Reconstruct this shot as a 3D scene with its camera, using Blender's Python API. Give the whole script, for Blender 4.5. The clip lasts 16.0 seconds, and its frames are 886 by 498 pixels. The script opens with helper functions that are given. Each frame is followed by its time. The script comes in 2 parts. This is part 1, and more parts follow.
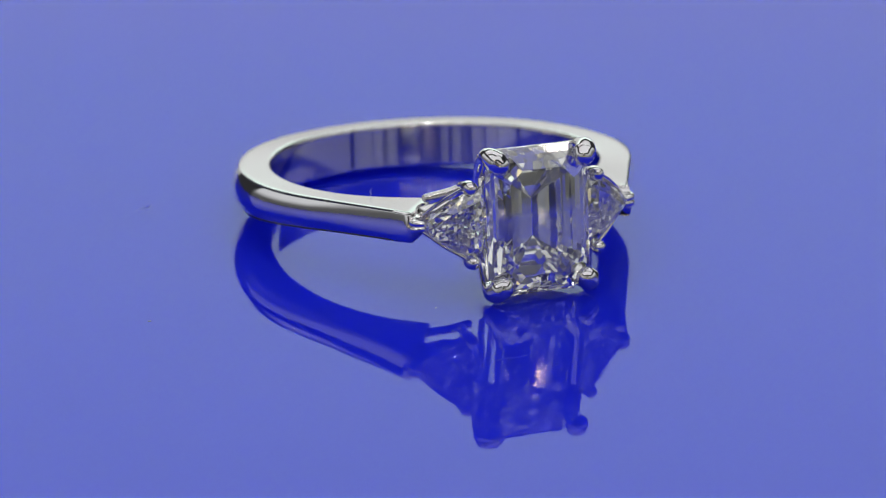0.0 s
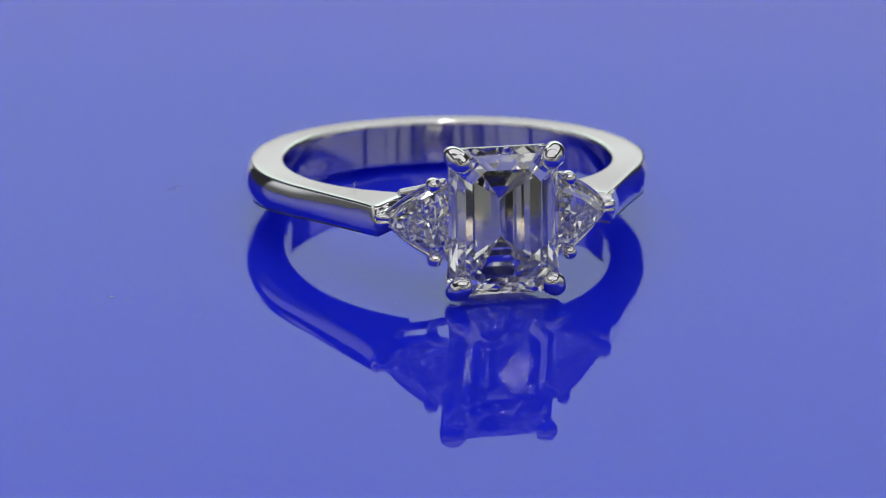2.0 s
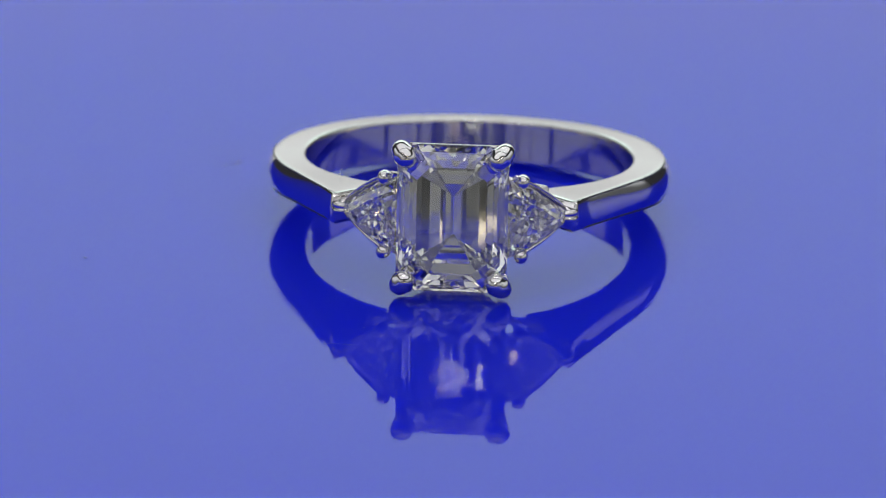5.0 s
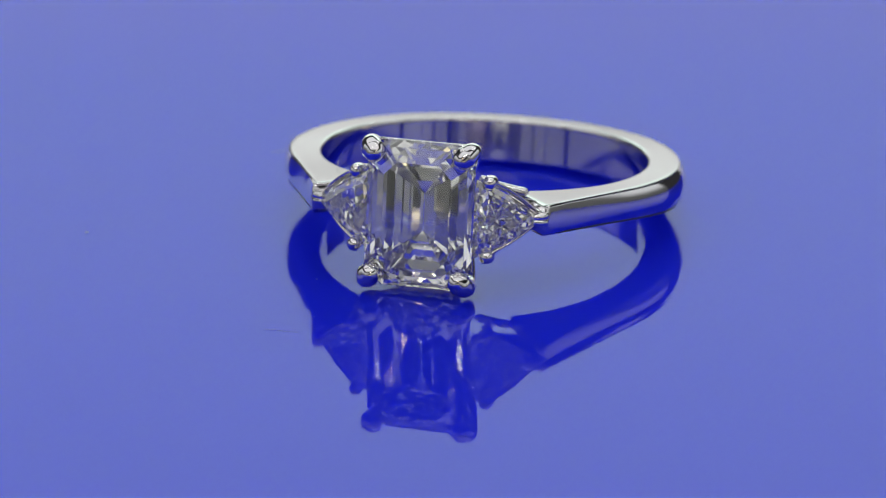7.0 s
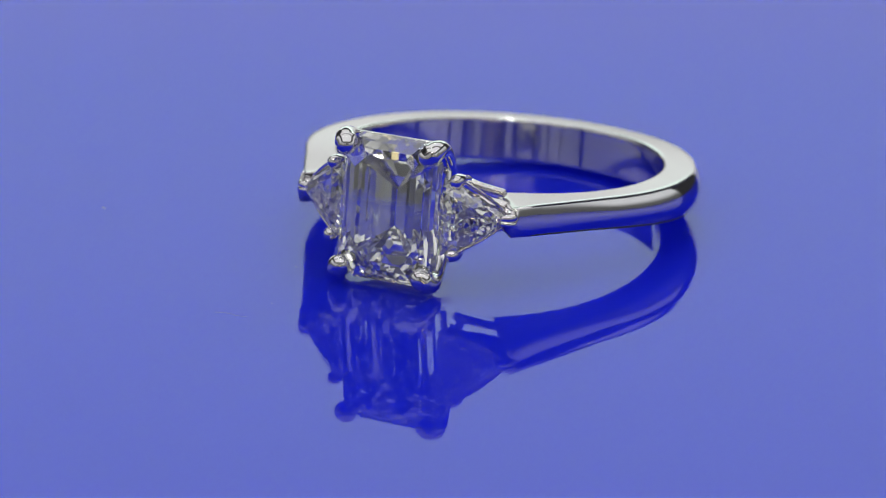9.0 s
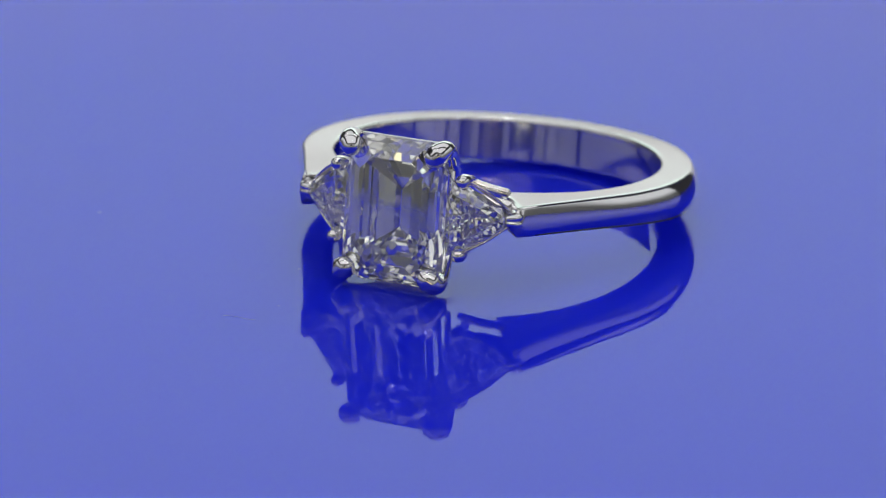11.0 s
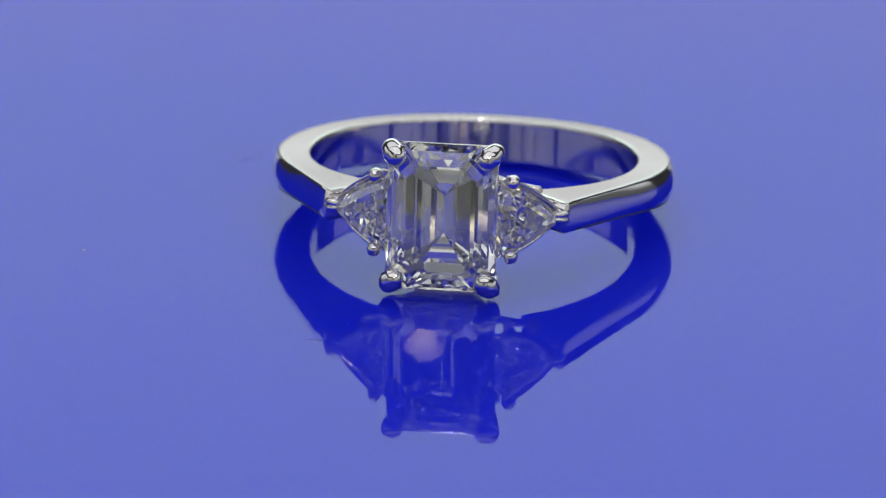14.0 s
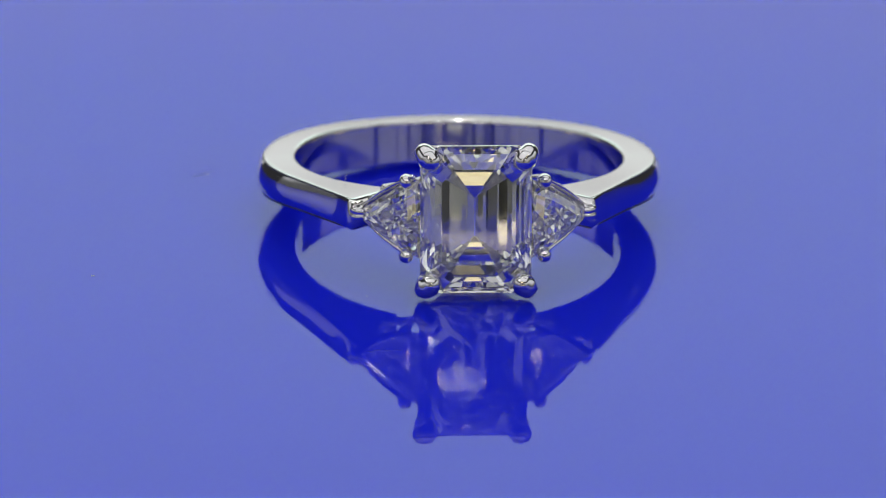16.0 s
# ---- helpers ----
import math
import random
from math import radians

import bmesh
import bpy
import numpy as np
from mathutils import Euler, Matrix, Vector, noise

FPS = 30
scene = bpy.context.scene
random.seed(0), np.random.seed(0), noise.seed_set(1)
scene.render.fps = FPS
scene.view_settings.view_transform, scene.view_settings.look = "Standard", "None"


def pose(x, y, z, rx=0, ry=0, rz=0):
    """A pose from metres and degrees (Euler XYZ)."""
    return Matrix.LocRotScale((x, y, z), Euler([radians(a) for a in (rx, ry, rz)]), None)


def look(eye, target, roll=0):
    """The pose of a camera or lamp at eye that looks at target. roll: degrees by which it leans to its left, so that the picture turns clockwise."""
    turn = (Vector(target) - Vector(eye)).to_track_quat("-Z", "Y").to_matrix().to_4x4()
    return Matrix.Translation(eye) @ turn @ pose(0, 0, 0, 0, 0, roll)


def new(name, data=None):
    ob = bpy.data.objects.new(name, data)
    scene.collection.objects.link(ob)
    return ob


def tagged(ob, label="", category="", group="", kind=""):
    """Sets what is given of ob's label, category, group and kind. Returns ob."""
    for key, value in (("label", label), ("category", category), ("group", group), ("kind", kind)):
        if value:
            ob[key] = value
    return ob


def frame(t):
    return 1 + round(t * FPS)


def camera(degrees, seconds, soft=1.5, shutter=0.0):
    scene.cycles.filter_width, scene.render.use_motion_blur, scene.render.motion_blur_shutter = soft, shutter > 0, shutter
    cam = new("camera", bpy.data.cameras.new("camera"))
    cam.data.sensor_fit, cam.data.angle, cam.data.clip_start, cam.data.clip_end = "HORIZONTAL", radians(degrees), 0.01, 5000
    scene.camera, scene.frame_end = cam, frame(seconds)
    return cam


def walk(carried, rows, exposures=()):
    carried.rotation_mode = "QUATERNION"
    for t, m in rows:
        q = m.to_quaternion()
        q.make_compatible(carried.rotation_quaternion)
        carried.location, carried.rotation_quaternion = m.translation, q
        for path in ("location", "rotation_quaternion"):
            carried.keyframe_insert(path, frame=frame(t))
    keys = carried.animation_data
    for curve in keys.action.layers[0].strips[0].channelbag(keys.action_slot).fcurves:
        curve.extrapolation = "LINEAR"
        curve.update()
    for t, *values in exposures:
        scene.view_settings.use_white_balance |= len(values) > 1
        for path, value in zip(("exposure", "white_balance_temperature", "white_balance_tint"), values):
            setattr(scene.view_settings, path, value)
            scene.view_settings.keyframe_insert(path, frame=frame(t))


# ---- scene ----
MM = 0.001

# camera: stands still over the front of the turntable, lens of 15.35 degrees
cam = camera(15.35, 16.0, soft=0.92)
PITCH, ROLL = radians(19.03), radians(0.727)
CAM_AT = Vector((-2.269, -156.667, 53.497)) * MM
CAM_POSE = Matrix.Translation(CAM_AT) @ Euler((radians(90) - PITCH, 0, 0)).to_matrix().to_4x4() @ pose(0, 0, 0, 0, 0, 0.727)
cam.data.dof.use_dof = True
cam.data.dof.focus_distance = 0.154
cam.data.dof.aperture_fstop = 75
walk(cam, [(0.0, CAM_POSE), (16.0, CAM_POSE)])

# ---- world and light ----
world = bpy.data.worlds.new("dark_studio")
scene.world = world
world.use_nodes = True
world.node_tree.nodes["Background"].inputs["Color"].default_value = (0.10, 0.10, 0.11, 1)
world.node_tree.nodes["Background"].inputs["Strength"].default_value = 0.3
scene.view_settings.exposure = 0.0
# light in the cut stones is thrown about inside many times
scene.cycles.max_bounces = 32
scene.cycles.glossy_bounces = 24
scene.cycles.transmission_bounces = 24


def small_lamp(name, at, target, size, watts, colour):
    data = bpy.data.lights.new(name, "AREA")
    data.shape, data.size, data.energy, data.color = "DISK", size, watts, colour
    ob = new(name, data)
    ob.matrix_world = look(at, target)
    return ob


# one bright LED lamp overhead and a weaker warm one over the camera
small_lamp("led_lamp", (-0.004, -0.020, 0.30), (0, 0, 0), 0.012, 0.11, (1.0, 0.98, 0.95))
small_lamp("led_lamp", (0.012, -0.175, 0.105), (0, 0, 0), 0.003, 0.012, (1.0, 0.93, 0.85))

# ---- materials ----


def material(name):
    m = bpy.data.materials.new(name)
    m.use_nodes = True
    nt = m.node_tree
    return m, nt, nt.nodes["Principled BSDF"]


def add(nt, kind, **inputs):
    n = nt.nodes.new(kind)
    for k, v in inputs.items():
        n.inputs[k.replace("_", " ")].default_value = v
    return n


def fine_relief(nt, bsdf, scale, strength, distance, detail=4.0):
    tc = add(nt, "ShaderNodeTexCoord")
    nz = add(nt, "ShaderNodeTexNoise", Scale=scale, Detail=detail)
    bp = add(nt, "ShaderNodeBump", Strength=strength, Distance=distance)
    nt.links.new(tc.outputs["Object"], nz.inputs["Vector"])
    nt.links.new(nz.outputs["Fac"], bp.inputs["Height"])
    nt.links.new(bp.outputs["Normal"], bsdf.inputs["Normal"])
    return tc, nz


def varied_roughness(nt, bsdf, tc, scale, low, high):
    nz = add(nt, "ShaderNodeTexNoise", Scale=scale, Detail=6.0)
    mr = add(nt, "ShaderNodeMapRange", To_Min=low, To_Max=high)
    nt.links.new(tc.outputs["Object"], nz.inputs["Vector"])
    nt.links.new(nz.outputs["Fac"], mr.inputs["Value"])
    nt.links.new(mr.outputs["Result"], bsdf.inputs["Roughness"])


def make_metal():
    m, nt, b = material("polished_white_gold")
    b.inputs["Base Color"].default_value = (0.74, 0.718, 0.735, 1)
    b.inputs["Metallic"].default_value = 1.0
    tc, _ = fine_relief(nt, b, 260.0, 0.05, 0.00004)
    varied_roughness(nt, b, tc, 900.0, 0.06, 0.12)
    return m


def make_diamond():
    m, nt, b = material("clear_diamond")
    nt.nodes.remove(b)
    out = nt.nodes["Material Output"]
    g = add(nt, "ShaderNodeBsdfGlass", Color=(0.985, 0.983, 0.972, 1), Roughness=0.0, IOR=2.417)
    nt.links.new(g.outputs[0], out.inputs["Surface"])
    return m


def make_acrylic():
    m, nt, b = material("glossy_blue_acrylic")
    b.inputs["Base Color"].default_value = (0.008, 0.015, 0.63, 1)
    b.inputs["IOR"].default_value = 1.49
    # light spreads a little inside the coloured sheet
    b.inputs["Subsurface Weight"].default_value = 0.9
    b.inputs["Subsurface Radius"].default_value = (1.0, 1.0, 1.0)
    b.inputs["Subsurface Scale"].default_value = 0.012
    b.inputs["Specular IOR Level"].default_value = 0.15
    tc, _ = fine_relief(nt, b, 60.0, 0.004, 0.0001, 2.0)
    varied_roughness(nt, b, tc, 130.0, 0.0, 0.004)
    return m


def make_plain(name, colour, rough, glow=0.0, scale=40.0):
    m, nt, b = material(name)
    b.inputs["Base Color"].default_value = (*colour, 1)
    tc, nz = fine_relief(nt, b, scale, 0.2, 0.0005)
    varied_roughness(nt, b, tc, scale * 3, rough - 0.05, rough + 0.05)
    if glow:
        b.inputs["Emission Color"].default_value = (*colour, 1)
        b.inputs["Emission Strength"].default_value = glow
    return m


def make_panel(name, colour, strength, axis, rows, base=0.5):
    """A diffuser with its glow graded by hand in the emission: rows of (place along the axis, share of strength)."""
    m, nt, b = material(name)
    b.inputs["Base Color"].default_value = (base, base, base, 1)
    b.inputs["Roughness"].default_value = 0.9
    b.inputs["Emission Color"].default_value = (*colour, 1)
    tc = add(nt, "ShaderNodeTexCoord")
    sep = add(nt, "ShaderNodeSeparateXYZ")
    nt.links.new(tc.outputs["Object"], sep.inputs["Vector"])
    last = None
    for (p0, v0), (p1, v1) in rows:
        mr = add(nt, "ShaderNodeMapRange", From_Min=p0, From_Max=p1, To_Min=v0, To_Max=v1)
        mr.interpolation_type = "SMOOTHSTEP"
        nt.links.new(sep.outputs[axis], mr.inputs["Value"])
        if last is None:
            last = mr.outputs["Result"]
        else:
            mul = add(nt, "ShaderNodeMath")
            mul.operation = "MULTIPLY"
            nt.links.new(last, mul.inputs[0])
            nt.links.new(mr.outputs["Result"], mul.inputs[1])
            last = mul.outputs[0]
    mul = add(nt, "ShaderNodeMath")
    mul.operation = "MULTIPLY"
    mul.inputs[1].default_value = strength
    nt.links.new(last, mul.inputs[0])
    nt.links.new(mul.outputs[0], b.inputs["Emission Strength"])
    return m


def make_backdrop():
    """White backdrop that glows by itself, its emission graded brighter towards the top."""
    m, nt, b = material("graded_glow_backdrop")
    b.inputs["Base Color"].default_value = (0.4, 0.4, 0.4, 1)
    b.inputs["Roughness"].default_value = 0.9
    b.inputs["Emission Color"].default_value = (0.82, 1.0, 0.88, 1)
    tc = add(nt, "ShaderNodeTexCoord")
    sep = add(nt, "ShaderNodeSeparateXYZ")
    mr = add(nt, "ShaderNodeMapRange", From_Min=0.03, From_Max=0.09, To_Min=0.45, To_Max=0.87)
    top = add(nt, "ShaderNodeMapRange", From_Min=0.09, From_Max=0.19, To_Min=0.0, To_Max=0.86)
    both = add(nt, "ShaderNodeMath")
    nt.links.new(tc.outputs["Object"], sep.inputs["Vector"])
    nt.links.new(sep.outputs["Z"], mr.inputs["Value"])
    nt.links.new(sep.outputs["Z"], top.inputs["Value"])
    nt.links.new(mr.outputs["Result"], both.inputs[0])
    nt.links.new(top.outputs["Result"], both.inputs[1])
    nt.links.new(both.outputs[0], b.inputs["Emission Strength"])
    # the glow's hue also drifts to green upwards, for the plate to mirror
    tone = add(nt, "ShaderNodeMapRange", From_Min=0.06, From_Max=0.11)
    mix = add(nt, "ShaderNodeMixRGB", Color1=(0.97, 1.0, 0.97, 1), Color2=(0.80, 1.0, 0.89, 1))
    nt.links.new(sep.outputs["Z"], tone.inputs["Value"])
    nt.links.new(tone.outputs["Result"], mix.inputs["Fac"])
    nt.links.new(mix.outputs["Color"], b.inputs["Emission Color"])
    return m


METAL = make_metal()
DIAMOND = make_diamond()
ACRYLIC = make_acrylic()
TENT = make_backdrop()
# the top diffusers' emission is faded at the outer edges to soften reflections
TENT_TOP = make_panel("edge_faded_top_diffuser", (0.97, 0.99, 1.0), 0.77, "Y", [((-0.46, 0.6), (-0.30, 1.0)), ((0.22, 1.0), (0.33, 0.4))])
DARK = make_plain("dark_grey_cloth", (0.05, 0.05, 0.055), 0.8)
# screens glow by themselves, darker low down; FRONT_DIM is a dimmed copy
FRONT_DIM = make_panel("dimmed_glow_front_screen", (1.0, 0.99, 0.97), 0.30, "Z", [((0.03, 0.08), (0.13, 1.0)), ((0.22, 1.0), (0.25, 0.7))], 0.16)
SCREEN = make_panel("graded_glow_side_screen", (0.95, 0.99, 1.0), 0.68, "Z", [((0.025, 0.06), (0.13, 1.0)), ((0.21, 1.0), (0.25, 0.6))], 0.2)
FRONT = make_panel("graded_glow_front_screen", (1.0, 1.0, 1.0), 0.44, "Z", [((0.03, 0.10), (0.13, 1.0)), ((0.22, 1.0), (0.25, 0.7))], 0.50)
EDGE_SHADE = make_plain("edge_shade_dark", (0.035, 0.035, 0.04), 0.5)
LED = make_plain("lit_sparkle_led", (1.0, 0.95, 0.88), 0.4, 24.0)
LED_FIRE = make_plain("warm_fire_led", (1.0, 0.72, 0.42), 0.4, 24.0)
BLACK = make_plain("black_camera_plastic", (0.02, 0.02, 0.02), 0.5)
WARM = make_plain("lit_warm_tube", (1.0, 0.86, 0.52), 0.4, 1.0)
TABLE = make_plain("white_table_laminate", (0.7, 0.7, 0.7), 0.4)
LINT = make_plain("pale_lint", (0.55, 0.55, 0.6), 0.8)
SPECK = make_plain("grey_dust", (0.11, 0.13, 0.34), 0.9)

# ---- mesh helpers (millimetres) ----


def part(name, bm, mat, parent=None, label="", smooth=True):
    bmesh.ops.recalc_face_normals(bm, faces=bm.faces)
    me = bpy.data.meshes.new(name)
    for v in bm.verts:
        v.co *= MM
    bm.to_mesh(me)
    bm.free()
    for p in me.polygons:
        p.use_smooth = smooth
    me.materials.append(mat)
    ob = new(name, me)
    if parent:
        ob.parent = parent
    return tagged(ob, label) if label else ob


def loft(bm, rings, close=False, cap=True):
    made = [[bm.verts.new(c) for c in ring] for ring in rings]
    n = len(made[0])
    pairs = list(zip(made, made[1:])) + ([(made[-1], made[0])] if close else [])
    for a, b in pairs:
        for i in range(n):
            j = (i + 1) % n
            bm.faces.new((a[i], a[j], b[j], b[i]))
    if cap and not close:
        bm.faces.new(made[0])
        bm.faces.new(made[-1])
    return made


def tube(bm, points, radii, sides=12, flat=1.0):
    """A round bar through points, with a radius at each, closed by domed ends."""
    pts = [Vector(p) for p in points]
    rings = []
    up = Vector((0.03, 0.02, 1)).normalized()
    for i, p in enumerate(pts):
        d = (pts[min(i + 1, len(pts) - 1)] - pts[max(i - 1, 0)]).normalized()
        if abs(d.dot(up)) > 0.95:
            side = d.cross(Vector((1, 0.1, 0))).normalized()
        else:
            side = d.cross(up).normalized()
        top = side.cross(d)
        r = radii[i]
        if i == 0:
            for k in (0.25, 0.65, 0.9):
                rings.append([p - d * r * math.sqrt(1 - k * k) + (side * math.cos(a) + top * math.sin(a) * flat) * r * k
                              for a in [2 * math.pi * s / sides for s in range(sides)]])
        rings.append([p + (side * math.cos(a) + top * math.sin(a) * flat) * r for a in [2 * math.pi * s / sides for s in range(sides)]])
        if i == len(pts) - 1:
            for k in (0.9, 0.65, 0.25):
                rings.append([p + d * r * math.sqrt(1 - k * k) + (side * math.cos(a) + top * math.sin(a) * flat) * r * k
                              for a in [2 * math.pi * s / sides for s in range(sides)]])
    loft(bm, rings)


def curve_points(points, n=6):
    """Catmull-Rom points through the given ones."""
    p = [Vector(q) for q in points]
    p = [2 * p[0] - p[1]] + p + [2 * p[-1] - p[-2]]
    out = []
    for i in range(1, len(p) - 2):
        for s in range(n):
            t = s / n
            out.append(0.5 * (2 * p[i] + (p[i + 1] - p[i - 1]) * t + (2 * p[i - 1] - 5 * p[i] + 4 * p[i + 1] - p[i + 2]) * t * t
                              + (3 * p[i] - p[i - 1] - 3 * p[i + 1] + p[i + 2]) * t ** 3))
    return out + [p[-2]]


# ---- the light tent round the turntable ----


def slab(name, x0, x1, y0, y1, z0, z1, mat, label, category):
    bm = bmesh.new()
    bmesh.ops.create_cube(bm, size=1)
    for v in bm.verts:
        v.co = Vector((x0 + (v.co.x + 0.5) * (x1 - x0), y0 + (v.co.y + 0.5) * (y1 - y0), z0 + (v.co.z + 0.5) * (z1 - z0)))
    bmesh.ops.bevel(bm, geom=bm.edges[:], offset=1.5, segments=2, affect="EDGES")
    return tagged(part(name, bm, mat, smooth=False), label, category, kind="structure")


slab("floor", -700, 700, -800, 450, -70, -60, DARK, "dark table under the turntable", "floor")
slab("wall_north", -210, 210, 400, 408, -60, 260, TENT, "self-glowing white backdrop out of view, its glow graded brighter upwards", "wall")
slab("wall_west", -708, -700, -800, 450, -60, 420, DARK, "dark grey cloth side wall", "wall")
slab("wall_east", 700, 708, -800, 450, -60, 420, DARK, "dark grey cloth side wall", "wall")
slab("wall_south", -700, 700, -808, -800, -60, 420, DARK, "dark grey studio wall", "wall")
slab("ceiling", -700, 700, -800, 450, 420, 428, DARK, "dark studio ceiling", "ceiling")


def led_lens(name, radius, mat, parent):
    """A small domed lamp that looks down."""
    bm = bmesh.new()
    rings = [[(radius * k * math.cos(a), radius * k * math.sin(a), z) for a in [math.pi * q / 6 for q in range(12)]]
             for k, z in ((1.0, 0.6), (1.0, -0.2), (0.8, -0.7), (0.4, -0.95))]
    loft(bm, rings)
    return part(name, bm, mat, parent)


def repeat_at(first, poses):
    """Puts the first piece at the first pose and a copy that shares its mesh at each of the others."""
    first.matrix_local = poses[0]
    for m in poses[1:]:
        ob = first.copy()
        scene.collection.objects.link(ob)
        ob.matrix_local = m


def make_softbox(x0, x1, y0, y1):
    bm = bmesh.new()
    bmesh.ops.create_cube(bm, size=1)
    cx, cy, sx, sy = (x0 + x1) / 2, (y0 + y1) / 2, x1 - x0, y1 - y0
    for v in bm.verts:
        k = 0.9 if v.co.z > 0 else 1.0
        v.co = Vector((cx + v.co.x * sx * k, cy + v.co.y * sy * k, 385 + v.co.z * 70))
    bmesh.ops.delete(bm, geom=[f for f in bm.faces if f.normal.z < -0.5], context="FACES")
    box = tagged(part("softbox", bm, DARK, smooth=False), "black overhead softbox with a white diffuser", "lamp")
    bm = bmesh.new()
    bmesh.ops.create_cube(bm, size=1)
    for v in bm.verts:
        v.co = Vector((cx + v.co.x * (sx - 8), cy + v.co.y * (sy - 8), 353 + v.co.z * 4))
    part("diffuser", bm, TENT_TOP, box, "white diffuser with its glow faded towards the outer edge", smooth=False)
    # glowing dots added below the diffuser to put white glints into the facets
    first = led_lens("sparkle_led", 3.2, LED, box)
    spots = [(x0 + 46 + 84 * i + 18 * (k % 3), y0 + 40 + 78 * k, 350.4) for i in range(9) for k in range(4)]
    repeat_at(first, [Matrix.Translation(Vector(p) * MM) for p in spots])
    return box


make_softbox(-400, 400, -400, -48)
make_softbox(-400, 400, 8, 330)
# unseen slats, gapped and partly dimmed, added to mirror stripes in stone and band
for i, (x0, x1) in enumerate(((-450, -335), (-318, -222), (-200, -148), (-146, -96), (-76, -14), (16, 78), (104, 146), (148, 200), (228, 322), (346, 450))):
    slab("front_screen", x0, x1, -456, -450, -60, 238, FRONT_DIM if i in (2, 5, 7) else FRONT, "pale light tent screen out of view, its glow graded by height", "screen")
for x0, x1 in ((-462, -456), (456, 462)):
    for y0, y1 in ((-446, -262), (-226, 280)):
        slab("side_screen", x0, x1, y0, y1, -60, 238, SCREEN, "pale light tent screen out of view, its glow graded by height", "screen")


def make_camera_body():
    """The filming camera's dark body, behind the lens: seen only as a reflection."""
    bm = bmesh.new()
    bmesh.ops.create_cube(bm, size=1)
    for v in bm.verts:
        v.co = Vector((-2 + v.co.x * 70, -215 + v.co.y * 40, 62 + v.co.z * 48))
    bmesh.ops.bevel(bm, geom=bm.edges[:], offset=5, segments=3, affect="EDGES")
    body = tagged(part("camera_body", bm, BLACK), "black camera body on a short stand", "camera")
    bm = bmesh.new()
    tube(bm, [(-2, -218, -60), (-2, -218, 0), (-2, -218, 40)], [22, 16, 16], 16)
    part("stand", bm, BLACK, body)
    return body


make_camera_body()


def make_warm_lamp():
    """A low lamp on the table under the camera: its warm tube shows in the upper steps of the stone."""
    bm = bmesh.new()
    bmesh.ops.create_cube(bm, size=1)
    for v in bm.verts:
        v.co = Vector((21 + v.co.x * 44, -180 + v.co.y * 22, -57 + v.co.z * 6))
    bmesh.ops.bevel(bm, geom=bm.edges[:], offset=1.5, segments=2, affect="EDGES")
    lamp = tagged(part("table_lamp", bm, BLACK), "low black table lamp with a glowing warm tube", "lamp")
    bm = bmesh.new()
    tube(bm, [(21, -180, -56), (21, -180, -30), (21, -180, -2)], [3.5, 3, 3], 12)
    part("post", bm, BLACK, lamp)
    bm = bmesh.new()
    tube(bm, [(0, -180, 5), (21, -180, 5), (43, -180, 5)], [5.2, 5.2, 5.2], 20)
    part("tube", bm, WARM, lamp, "glowing warm white tube")
    return lamp


make_warm_lamp()


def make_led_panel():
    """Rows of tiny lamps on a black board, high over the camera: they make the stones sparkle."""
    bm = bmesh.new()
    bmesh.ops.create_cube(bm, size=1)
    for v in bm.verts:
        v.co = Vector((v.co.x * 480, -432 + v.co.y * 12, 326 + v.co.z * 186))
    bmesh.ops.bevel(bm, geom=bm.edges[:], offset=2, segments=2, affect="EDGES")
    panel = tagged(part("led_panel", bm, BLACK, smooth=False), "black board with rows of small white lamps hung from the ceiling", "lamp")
    # one lamp in four is tinted warm in place of the diamonds' colour fire
    for mat, pick in ((LED, (0, 1, 2)), (LED_FIRE, (3,))):
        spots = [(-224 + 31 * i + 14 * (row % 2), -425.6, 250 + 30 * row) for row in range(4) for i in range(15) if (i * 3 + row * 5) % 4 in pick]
        repeat_at(led_lens("sparkle_led", 2.4, mat, panel), [Matrix.Translation(Vector(p) * MM) @ pose(0, 0, 0, 90, 0, 180) for p in spots])
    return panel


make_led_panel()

# ---- the turntable plate ----


def make_plate():
    bm = bmesh.new()
    n, r = 192, 60.0
    prof = [(r - 0.8, 0.0), (r - 0.25, -0.2), (r, -0.8), (r, -5.2), (r - 0.25, -5.8), (r - 0.8, -6.0)]
    rings = [[(q * math.cos(2 * math.pi * i / n), q * math.sin(2 * math.pi * i / n), z) for i in range(n)] for q, z in prof]
    loft(bm, rings)
    ob = part("turntable_plate", bm, ACRYLIC, smooth=False)
    tagged(ob, "round glossy cobalt-blue acrylic plate turning slowly", "plate")
    bm = bmesh.new()
    rings = [[(q * math.cos(2 * math.pi * i / 48), q * math.sin(2 * math.pi * i / 48), z) for i in range(48)]
             for q, z in ((36, -6.004), (38, -8), (40, -40), (50, -58), (50, -60))]
    loft(bm, rings)
    part("pedestal", bm, TABLE, ob, "white turntable foot")
    return ob


plate = make_plate()

# ---- the ring ----
# it lies tilted, on the back of its band and two claws; the band sits a hair off the head's own plane
RING_REST = Matrix.Translation(Vector((-1.217, 4.061, 2.352)) * MM) @ pose(0, 0, 0, -6.889, 0, 0)
BAND_REST = Matrix.Translation(Vector((-1.286, 3.853, 2.345)) * MM) @ pose(0, 0, 0, -6.46, 0, 0)
RI, RO = 8.37, 10.2
TANGENT, SHOULDER = 60.4, 27.0


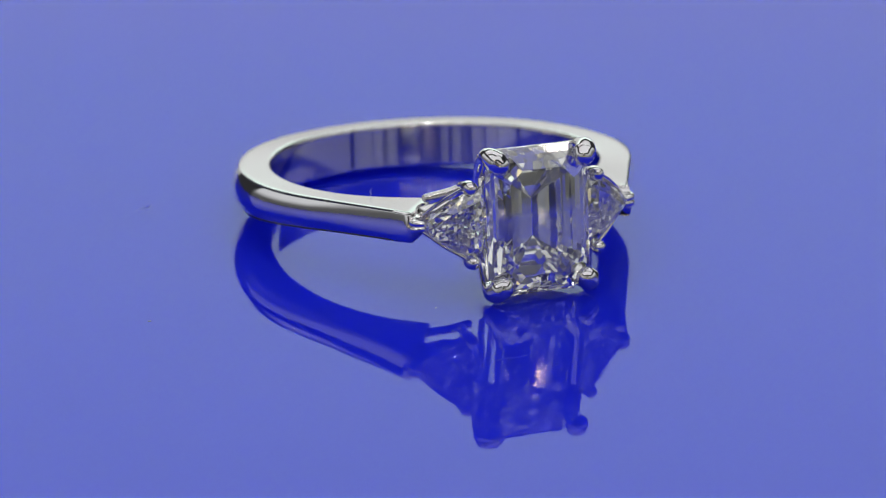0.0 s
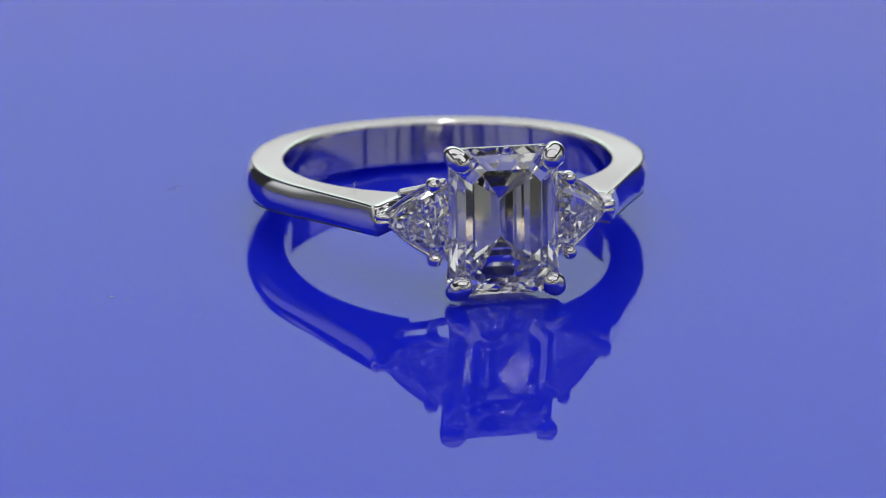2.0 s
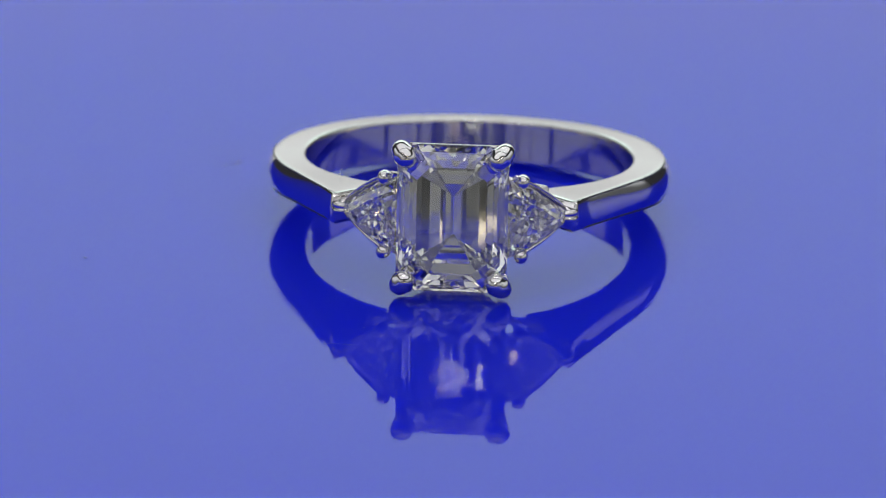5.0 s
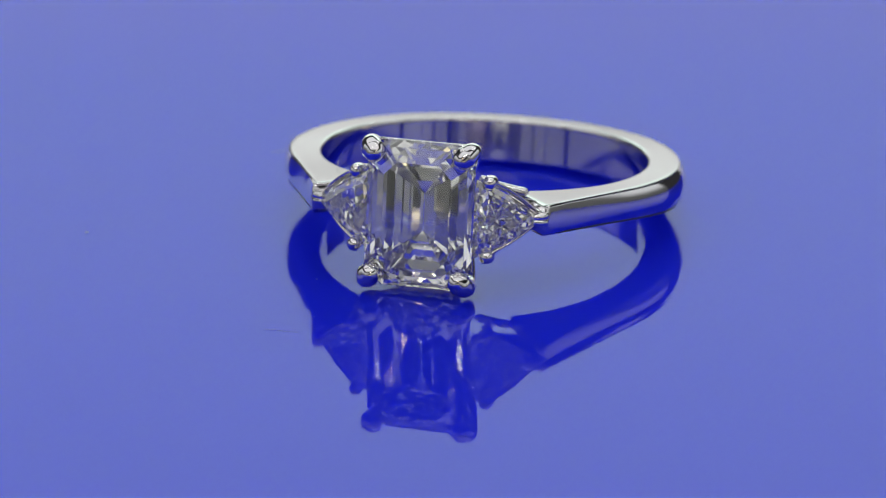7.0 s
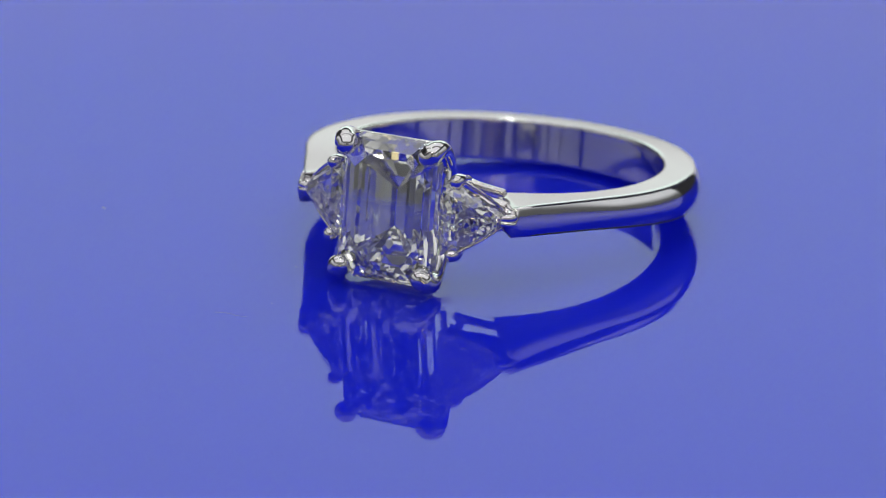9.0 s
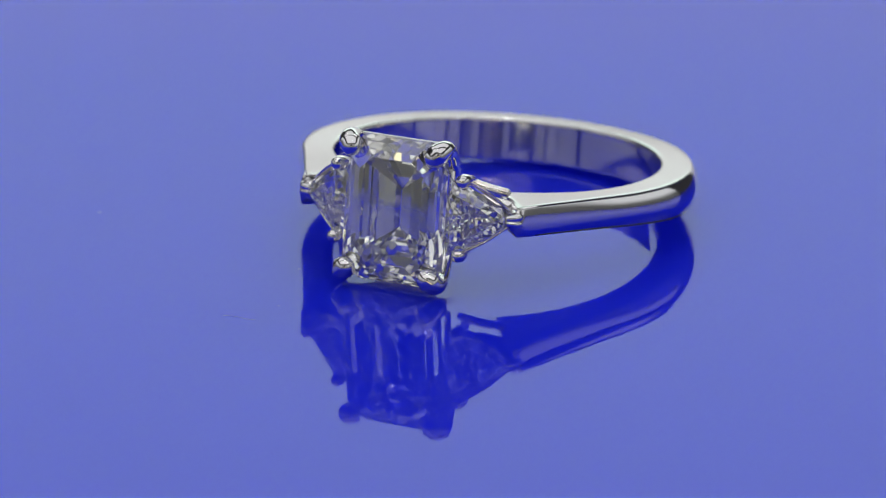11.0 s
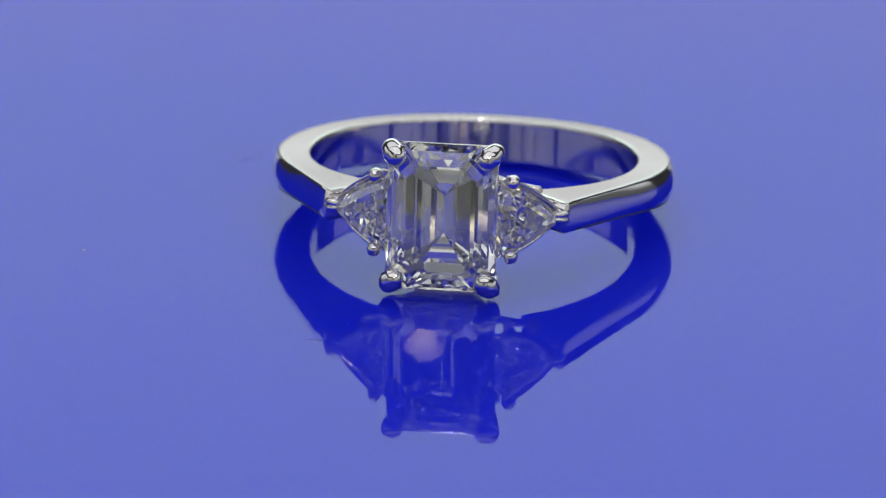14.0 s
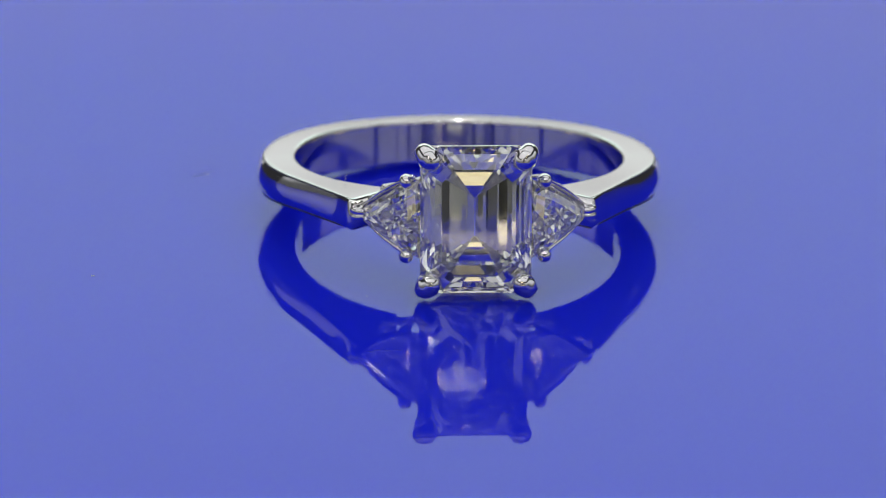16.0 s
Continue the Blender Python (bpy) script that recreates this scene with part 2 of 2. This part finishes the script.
def band_profile(deg):
    """Inner and outer radius and half height of the band, by the angle from the head."""
    ro = RO / math.cos(radians(TANGENT - deg)) if deg < TANGENT else RO
    # the shoulders are drawn in a little
    if 30 < deg < 90:
        ro -= 0.13 * math.sin(math.pi * (deg - 30) / 60) ** 2
    k = min(1.0, max(0.0, (deg - 48) / 102))
    k = k * k * (3 - 2 * k)
    h = 0.745 + 0.075 * min(1.0, max(0.0, (deg - 30) / 60)) + 0.37 * k
    d = min(1.0, max(0.0, (deg - 38) / 56))
    d = d * d * (3 - 2 * d)
    return RI, ro + 0.16 * d, h, 16 + 25 * d


def make_band(parent):
    bm = bmesh.new()
    rings = []
    steps = 150
    for i in range(steps + 1):
        a = SHOULDER + (360 - 2 * SHOULDER) * i / steps
        ri, ro, h, lean = band_profile(min(a, 360 - a))
        f, q = 0.085, math.sin(radians(lean))
        rad = (h - f) / q
        dome = [(ro - rad + rad * math.cos(radians(b)), rad * math.sin(radians(b))) for b in (lean, lean * 0.96, lean * 0.82, lean * 0.66, lean * 0.5, lean * 0.34, lean * 0.17, 0)]
        ex = dome[0][0]
        # a narrow bevel runs between the top face and the domed outside
        top = [(ex - f * 0.8 - 0.30, h), (ex - f * 0.8 - 0.008, h), (ex - f * 0.8 + 0.004, h - 0.004), (ex - 0.006, h - f + 0.006)]
        inner = [(ri, 0.25), (ri, h - 0.24), (ri, h - 0.16), (ri + 0.012, h - 0.10), (ri + 0.045, h - 0.045), (ri + 0.10, h - 0.012), (ri + 0.16, h), (ri + 0.24, h)]
        half = inner + top + dome
        sect = half + [(r, -z) for r, z in reversed(half[:-1])]
        side = 1 if a < 180 else -1
        near = max(0.0, 1 - (min(a, 360 - a) - SHOULDER) / 9.0)
        ring = []
        for r, z in sect:
            # the end is cut aslant, its inner edge running further under the head
            slant = radians(side * near * (-2.6 + 4.2 * (r - ri) / (ro - ri)))
            b = radians(a) + slant
            ring.append((r * math.sin(b), -r * math.cos(b), z * (1 - 0.03 * near ** 4)))
        rings.append(ring)
    loft(bm, rings)
    band = part("band", bm, METAL, parent, "polished white gold band")
    band.matrix_local = RING_REST.inverted() @ BAND_REST
    # dark bars laid over the bevel put the shade along the edge into colour
    for sz, side in ((1, 1), (1, -1), (-1, 1), (-1, -1)):
        bm = bmesh.new()
        pts = []
        for i in range(46):
            a = SHOULDER + 1.8 + 74 * i / 45
            ri, ro, h, lean = band_profile(a)
            f, q = 0.085, math.sin(radians(lean))
            rad = (h - f) / q
            r = ro - rad + rad * math.cos(radians(lean)) - 0.038
            pts.append((side * r * math.sin(radians(a)), -r * math.cos(radians(a)), sz * (h - f * 0.5 - 0.004)))
        tube(bm, pts, [0.052] * 34 + [0.052 - 0.0042 * i for i in range(12)], 6)
        shade_line = part("edge_shade_line", bm, EDGE_SHADE, band, "dark bar along the edge of the band, coloured as shade")
    return band


def octagon(hw, hh, cut, y):
    return [(hw - cut, y, -hh), (hw, y, -hh + cut), (hw, y, hh - cut), (hw - cut, y, hh),
            (-hw + cut, y, hh), (-hw, y, hh - cut), (-hw, y, -hh + cut), (-hw + cut, y, -hh)]


STONE_W, STONE_H, GIRDLE = 2.66, 3.56, -12.55


def make_center_stone(parent):
    w, h, g = STONE_W, STONE_H, GIRDLE
    levels = [(w - 1.00, h - 1.00, 0.62, g - 0.72), (w - 0.66, h - 0.66, 0.72, g - 0.58), (w - 0.32, h - 0.32, 0.82, g - 0.36),
              (w, h, 0.92, g - 0.025), (w, h, 0.92, g + 0.025)]
    # five steps run down to the keel, each one flatter than the last
    inset, depth = 0.0, 0.025
    for run, angle, cut in ((0.42, 58, 0.70), (0.43, 52.5, 0.54), (0.45, 47.5, 0.40), (0.74, 43.2, 0.16), (0.605, 39.8, 0.008)):
        inset, depth = inset + run, depth + run * math.tan(radians(angle))
        levels.append((w - inset, h - inset, cut, g + depth))
    bm = bmesh.new()
    loft(bm, [octagon(*q) for q in levels])
    stone = part("center_stone", bm, DIAMOND, parent, "clear emerald-cut diamond with stepped facets", smooth=False)
    # it sits a touch askew in its claws
    stone.matrix_local = Matrix.Translation((0, g * MM, 0)) @ pose(0, 0, 0, -0.5, 0, 0) @ Matrix.Translation((0, -g * MM, 0))
    return stone


def make_claw(parent, sx, sz):
    bm = bmesh.new()
    path = [(1.35 * sx, -8.9, 1.6 * sz), (1.9 * sx, -10.4, 2.35 * sz), (2.38 * sx, -11.9, 3.12 * sz), (2.47 * sx, -12.75, 3.28 * sz), (2.2 * sx, -13.2, 2.98 * sz)]
    pts = curve_points(path, 5)
    thick = 0.24 if sz > 0 else 0.25
    radii = [0.36 + thick * max(0, (i / (len(pts) - 1) - 0.45) / 0.55) ** 1.2 for i in range(len(pts))]
    radii[-1] = 0.27 + thick
    tube(bm, pts, radii, 16)
    return part("claw", bm, METAL, parent)


def make_rail(parent, hw, hh, cut, y, r):
    bm = bmesh.new()
    c = octagon(hw, hh, cut, y)
    rings = []
    for i, p in enumerate(c):
        out = Vector((p[0], 0, p[2])).normalized()
        rings.append([Vector(p) + out * (r * math.cos(a)) + Vector((0, r * math.sin(a) * 1.3, 0)) for a in [2 * math.pi * s / 8 for s in range(8)]])
    loft(bm, rings, close=True)
    return part("basket_rail", bm, METAL, parent)


def side_frame(sx):
    """The side stone's own axes: along from its inner side to its tip, outward, and across."""
    a, b = Vector((2.62 * sx, -12.28, 0)), Vector((5.72 * sx, -10.80, 0))
    along = (b - a).normalized()
    outward = Vector((along.y * sx, -along.x * sx, 0))
    if outward.y > 0:
        outward = -outward
    return a, along, outward, (b - a).length


def make_side_stone(parent, sx):
    base, along, outward, length = side_frame(sx)
    half = 2.0

    def outline(scale, n):
        corners = [(0, half), (length, 0), (0, -half)]
        cx = length / 3
        pts = []
        for k in range(3):
            p, q = Vector(corners[k]), Vector(corners[(k + 1) % 3])
            for s in range(n):
                t = s / n
                m = p.lerp(q, t)
                e = (q - p).normalized()
                m += Vector((-e.y, e.x)) * (0.16 * 4 * t * (1 - t))
                pts.append(Vector((cx, 0)) + (m - Vector((cx, 0))) * scale)
        return pts

    def to3(p, d):
        return base + along * p.x + outward * d + Vector((0, 0, p.y))

    bm = bmesh.new()
    def ring_of(scale, count, depth, shift=0):
        pts = outline(scale, count // 3)
        if shift:
            pts = [pts[i].lerp(pts[(i + 1) % len(pts)], 0.5) for i in range(len(pts))]
        return [bm.verts.new(to3(p, depth)) for p in pts]

    g0, g1 = ring_of(0.96, 12, 0.05), ring_of(0.96, 12, -0.05)
    mid, tab = ring_of(0.80, 12, 0.27, 1), ring_of(0.52, 6, 0.46)
    low, pav = ring_of(0.66, 12, -0.58, 1), ring_of(0.36, 6, -1.02)
    tip = bm.verts.new(to3(Vector((length / 3, 0)), -1.42))
    for i in range(12):
        j = (i + 1) % 12
        bm.faces.new((g0[i], g0[j], g1[j], g1[i]))
        for outer, inner in ((g0, mid), (g1, low)):
            bm.faces.new((outer[i], outer[j], inner[i]))
            bm.faces.new((inner[i], outer[j], inner[j]))
    for k in range(6):
        n = (k + 1) % 6
        for inner, last in ((mid, tab), (low, pav)):
            bm.faces.new((inner[2 * k - 1], inner[2 * k], last[k]))
            bm.faces.new((inner[2 * k], inner[2 * k + 1], last[k]))
            bm.faces.new((inner[2 * k + 1], last[n], last[k]))
        bm.faces.new((pav[k], pav[n], tip))
    bm.faces.new(tab)
    return part("side_stone", bm, DIAMOND, parent, "small clear triangular brilliant-cut diamond", smooth=False)


def make_side_setting(parent, sx):
    base, along, outward, length = side_frame(sx)
    # open gallery under the stone: two curved rails and a back bar
    for sz in (1, -1):
        bm = bmesh.new()
        rings = []
        for i in range(13):
            t = i / 12
            sag = math.sin(math.pi * t)
            front = Vector((5.35 * sx, -10.85, 0.40)).lerp(Vector((3.15 * sx, -12.12, 2.0)), t) + Vector((0.10 * sx * sag, 0, 0.10 * sag))
            rear = Vector((5.05 * sx, -9.55, 0.22)).lerp(Vector((2.95 * sx, -11.50, 2.06)), t) + Vector((0, 0, -0.10 * sag))
            if sz < 0:
                front -= Vector((0, 0, 0.16))
            sect = [(0.0, 0.0), (0.04, 0.06), (0.10, 0.03), (0.3, -0.08), (0.7, -0.10), (0.93, -0.07), (0.965, -0.02), (1.0, -0.04), (0.985, -0.10), (0.5, -0.18), (0.05, -0.10)]
            ring = []
            for k, o in sect:
                p = front.lerp(rear, k) + Vector((0, 0, o))
                ring.append(Vector((p.x, p.y, p.z * sz)))
            rings.append(ring)
        loft(bm, rings)
        part("gallery_wall", bm, METAL, parent)
        bm = bmesh.new()
        pts = curve_points([(2.3 * sx, -9.6, 1.4 * sz), (3.1 * sx, -9.3, 1.1 * sz), (4.2 * sx, -8.9, 0.85 * sz)], 6)
        tube(bm, pts, [0.22] * len(pts), 8)
        part("gallery_bar", bm, METAL, parent)
        bm = bmesh.new()
        foot = Vector((2.9 * sx, -10.2, 1.5 * sz))
        head = Vector((3.30 * sx, -12.28, 1.80 * sz))
        pts = curve_points([foot, foot.lerp(head, 0.6) + Vector((0.12 * sx, 0, 0.1 * sz)), head], 4)
        tube(bm, pts, [0.24] * (len(pts) - 4) + [0.29, 0.34, 0.36, 0.34], 14)
        part("bead_claw", bm, METAL, parent)
    bm = bmesh.new()
    plan = [(5.0, -9.55), (3.6, -9.75), (2.3, -10.2), (2.25, -10.4), (3.6, -9.98), (5.1, -9.8)]
    loft(bm, [[(x * sx, y, z * (1.0 if x > 4 else 1.35)) for x, y in plan] for z in (-0.62, 0.0, 0.62)])
    part("gallery_back", bm, METAL, parent)
    # the tip is held by a pair of slim prongs that grow out of one stem
    bm = bmesh.new()
    pts = curve_points([(5.0 * sx, -9.7, 0), (5.36 * sx, -10.2, 0.0), (5.60 * sx, -10.58, 0.02)], 5)
    tube(bm, pts, [0.42, 0.42, 0.41, 0.40, 0.39, 0.38, 0.37, 0.36, 0.35, 0.33, 0.30], 14, 1.1)
    stem = part("tip_claw", bm, METAL, parent)
    for z in (0.20, -0.16):
        bm = bmesh.new()
        pts = curve_points([(5.52 * sx, -10.45, z), (5.74 * sx, -10.78, z * 0.95), (5.66 * sx, -11.06, z * 0.8), (5.38 * sx, -11.20, z * 0.65)], 5)
        tube(bm, pts, [0.20] * 8 + [0.19, 0.19, 0.18, 0.175, 0.17, 0.165, 0.16, 0.15], 10)
        part("prong", bm, METAL, stem)


def make_ring():
    ring = new("engagement_ring")
    tagged(ring, "white gold three-stone diamond ring lying on the blue plate", "ring")
    make_band(ring)
    make_center_stone(ring)
    bm = bmesh.new()
    path = curve_points([(-6.10, -6.42, 0.76), (-6.02, -6.38, 0.86), (-6.08, -6.30, 0.92), (-5.96, -6.28, 1.02)], 5)
    tube(bm, path, [0.010] * len(path), 6)
    part("lint", bm, LINT, ring, "tiny white lint fibre stuck to the band")
    for sx in (-1, 1):
        for sz in (1, -1):
            make_claw(ring, sx, sz)
    for sz in (1, -1):
        bm = bmesh.new()
        rings = []
        for i in range(13):
            x = -2.25 + 4.5 * i / 12
            bow = 0.06 * (1 - (x / 2.25) ** 2)
            sect = [(0.22, 3.47), (0.30, 3.54), (0.42, 3.54), (1.3, 3.34), (2.5, 3.02), (2.62, 2.92), (2.56, 2.84), (1.3, 3.18), (0.45, 3.38), (0.26, 3.40)]
            rings.append([(x * (1 - 0.16 * d), GIRDLE + d - bow, z * sz) for d, z in sect])
        loft(bm, rings)
        part("basket_strap", bm, METAL, ring)
    make_rail(ring, 1.75, 2.3, 0.7, GIRDLE + 2.6, 0.2)
    for sx in (-1, 1):
        make_side_stone(ring, sx)
        make_side_setting(ring, sx)
    return ring


ring = make_ring()


# ---- dust on the plate ----


def fibre(name, pts, r, mat, label):
    bm = bmesh.new()
    path = curve_points(pts, 5)
    tube(bm, path, [r] * len(path), 6)
    return tagged(part(name, bm, mat), label, "dust", "dust on the plate")


def fleck(at, size, seed, label):
    rng = random.Random(seed)
    bm = bmesh.new()
    bmesh.ops.create_icosphere(bm, subdivisions=2, radius=1)
    for v in bm.verts:
        k = 1 + 0.35 * (rng.random() - 0.5)
        v.co = Vector((at[0] + v.co.x * size * k, at[1] + v.co.y * size * 0.6 * k, (v.co.z + 1) * 0.012))
    return tagged(part("dust_fleck", bm, SPECK), label, "dust", "dust on the plate")


dust = [
    fibre("lint_fibre", [(-6.6, -15.75, 0.012), (-6.0, -15.6, 0.012), (-5.5, -15.7, 0.014), (-5.0, -15.6, 0.012)], 0.0045, SPECK, "fine grey lint fibre lying on the blue plate"),
    fibre("lint_fibre", [(-15.0, 10.7, 0.012), (-14.5, 11.0, 0.012), (-14.0, 11.5, 0.014)], 0.008, SPECK, "short grey lint fibre lying on the blue plate"),
    fleck((-14.3, 11.1), 0.10, 3, "tiny grey dust fleck on the blue plate"),
    fleck((-6.4, -8.3), 0.045, 4, "tiny dark dust fleck on the blue plate"),
    fleck((-19.6, -5.1), 0.09, 5, "small grey dust smudge on the blue plate"),
    fleck((-4.9, -13.4), 0.035, 6, "tiny pale dust fleck on the blue plate"),
]

# ---- motion ----
TURN_BACK = 9.805


def turn_at(t):
    s = t if t <= TURN_BACK else 2 * TURN_BACK - t
    return 23.45 - 5.56 * s


def motions():
    times = [0.0, 1.5, 3.0, 4.5, 6.0, 7.5, 9.0, 9.6, TURN_BACK, 10.0, 10.6, 12.0, 13.5, 15.0, 16.0]
    walk(plate, [(t, pose(0, 0, 0, 0, 0, turn_at(t))) for t in times])
    for speck in dust:
        walk(speck, [(t, pose(0, 0, 0, 0, 0, turn_at(t))) for t in times])
    walk(ring, [(t, pose(0, 0, 0, 0, 0, turn_at(t)) @ RING_REST) for t in times])


motions()
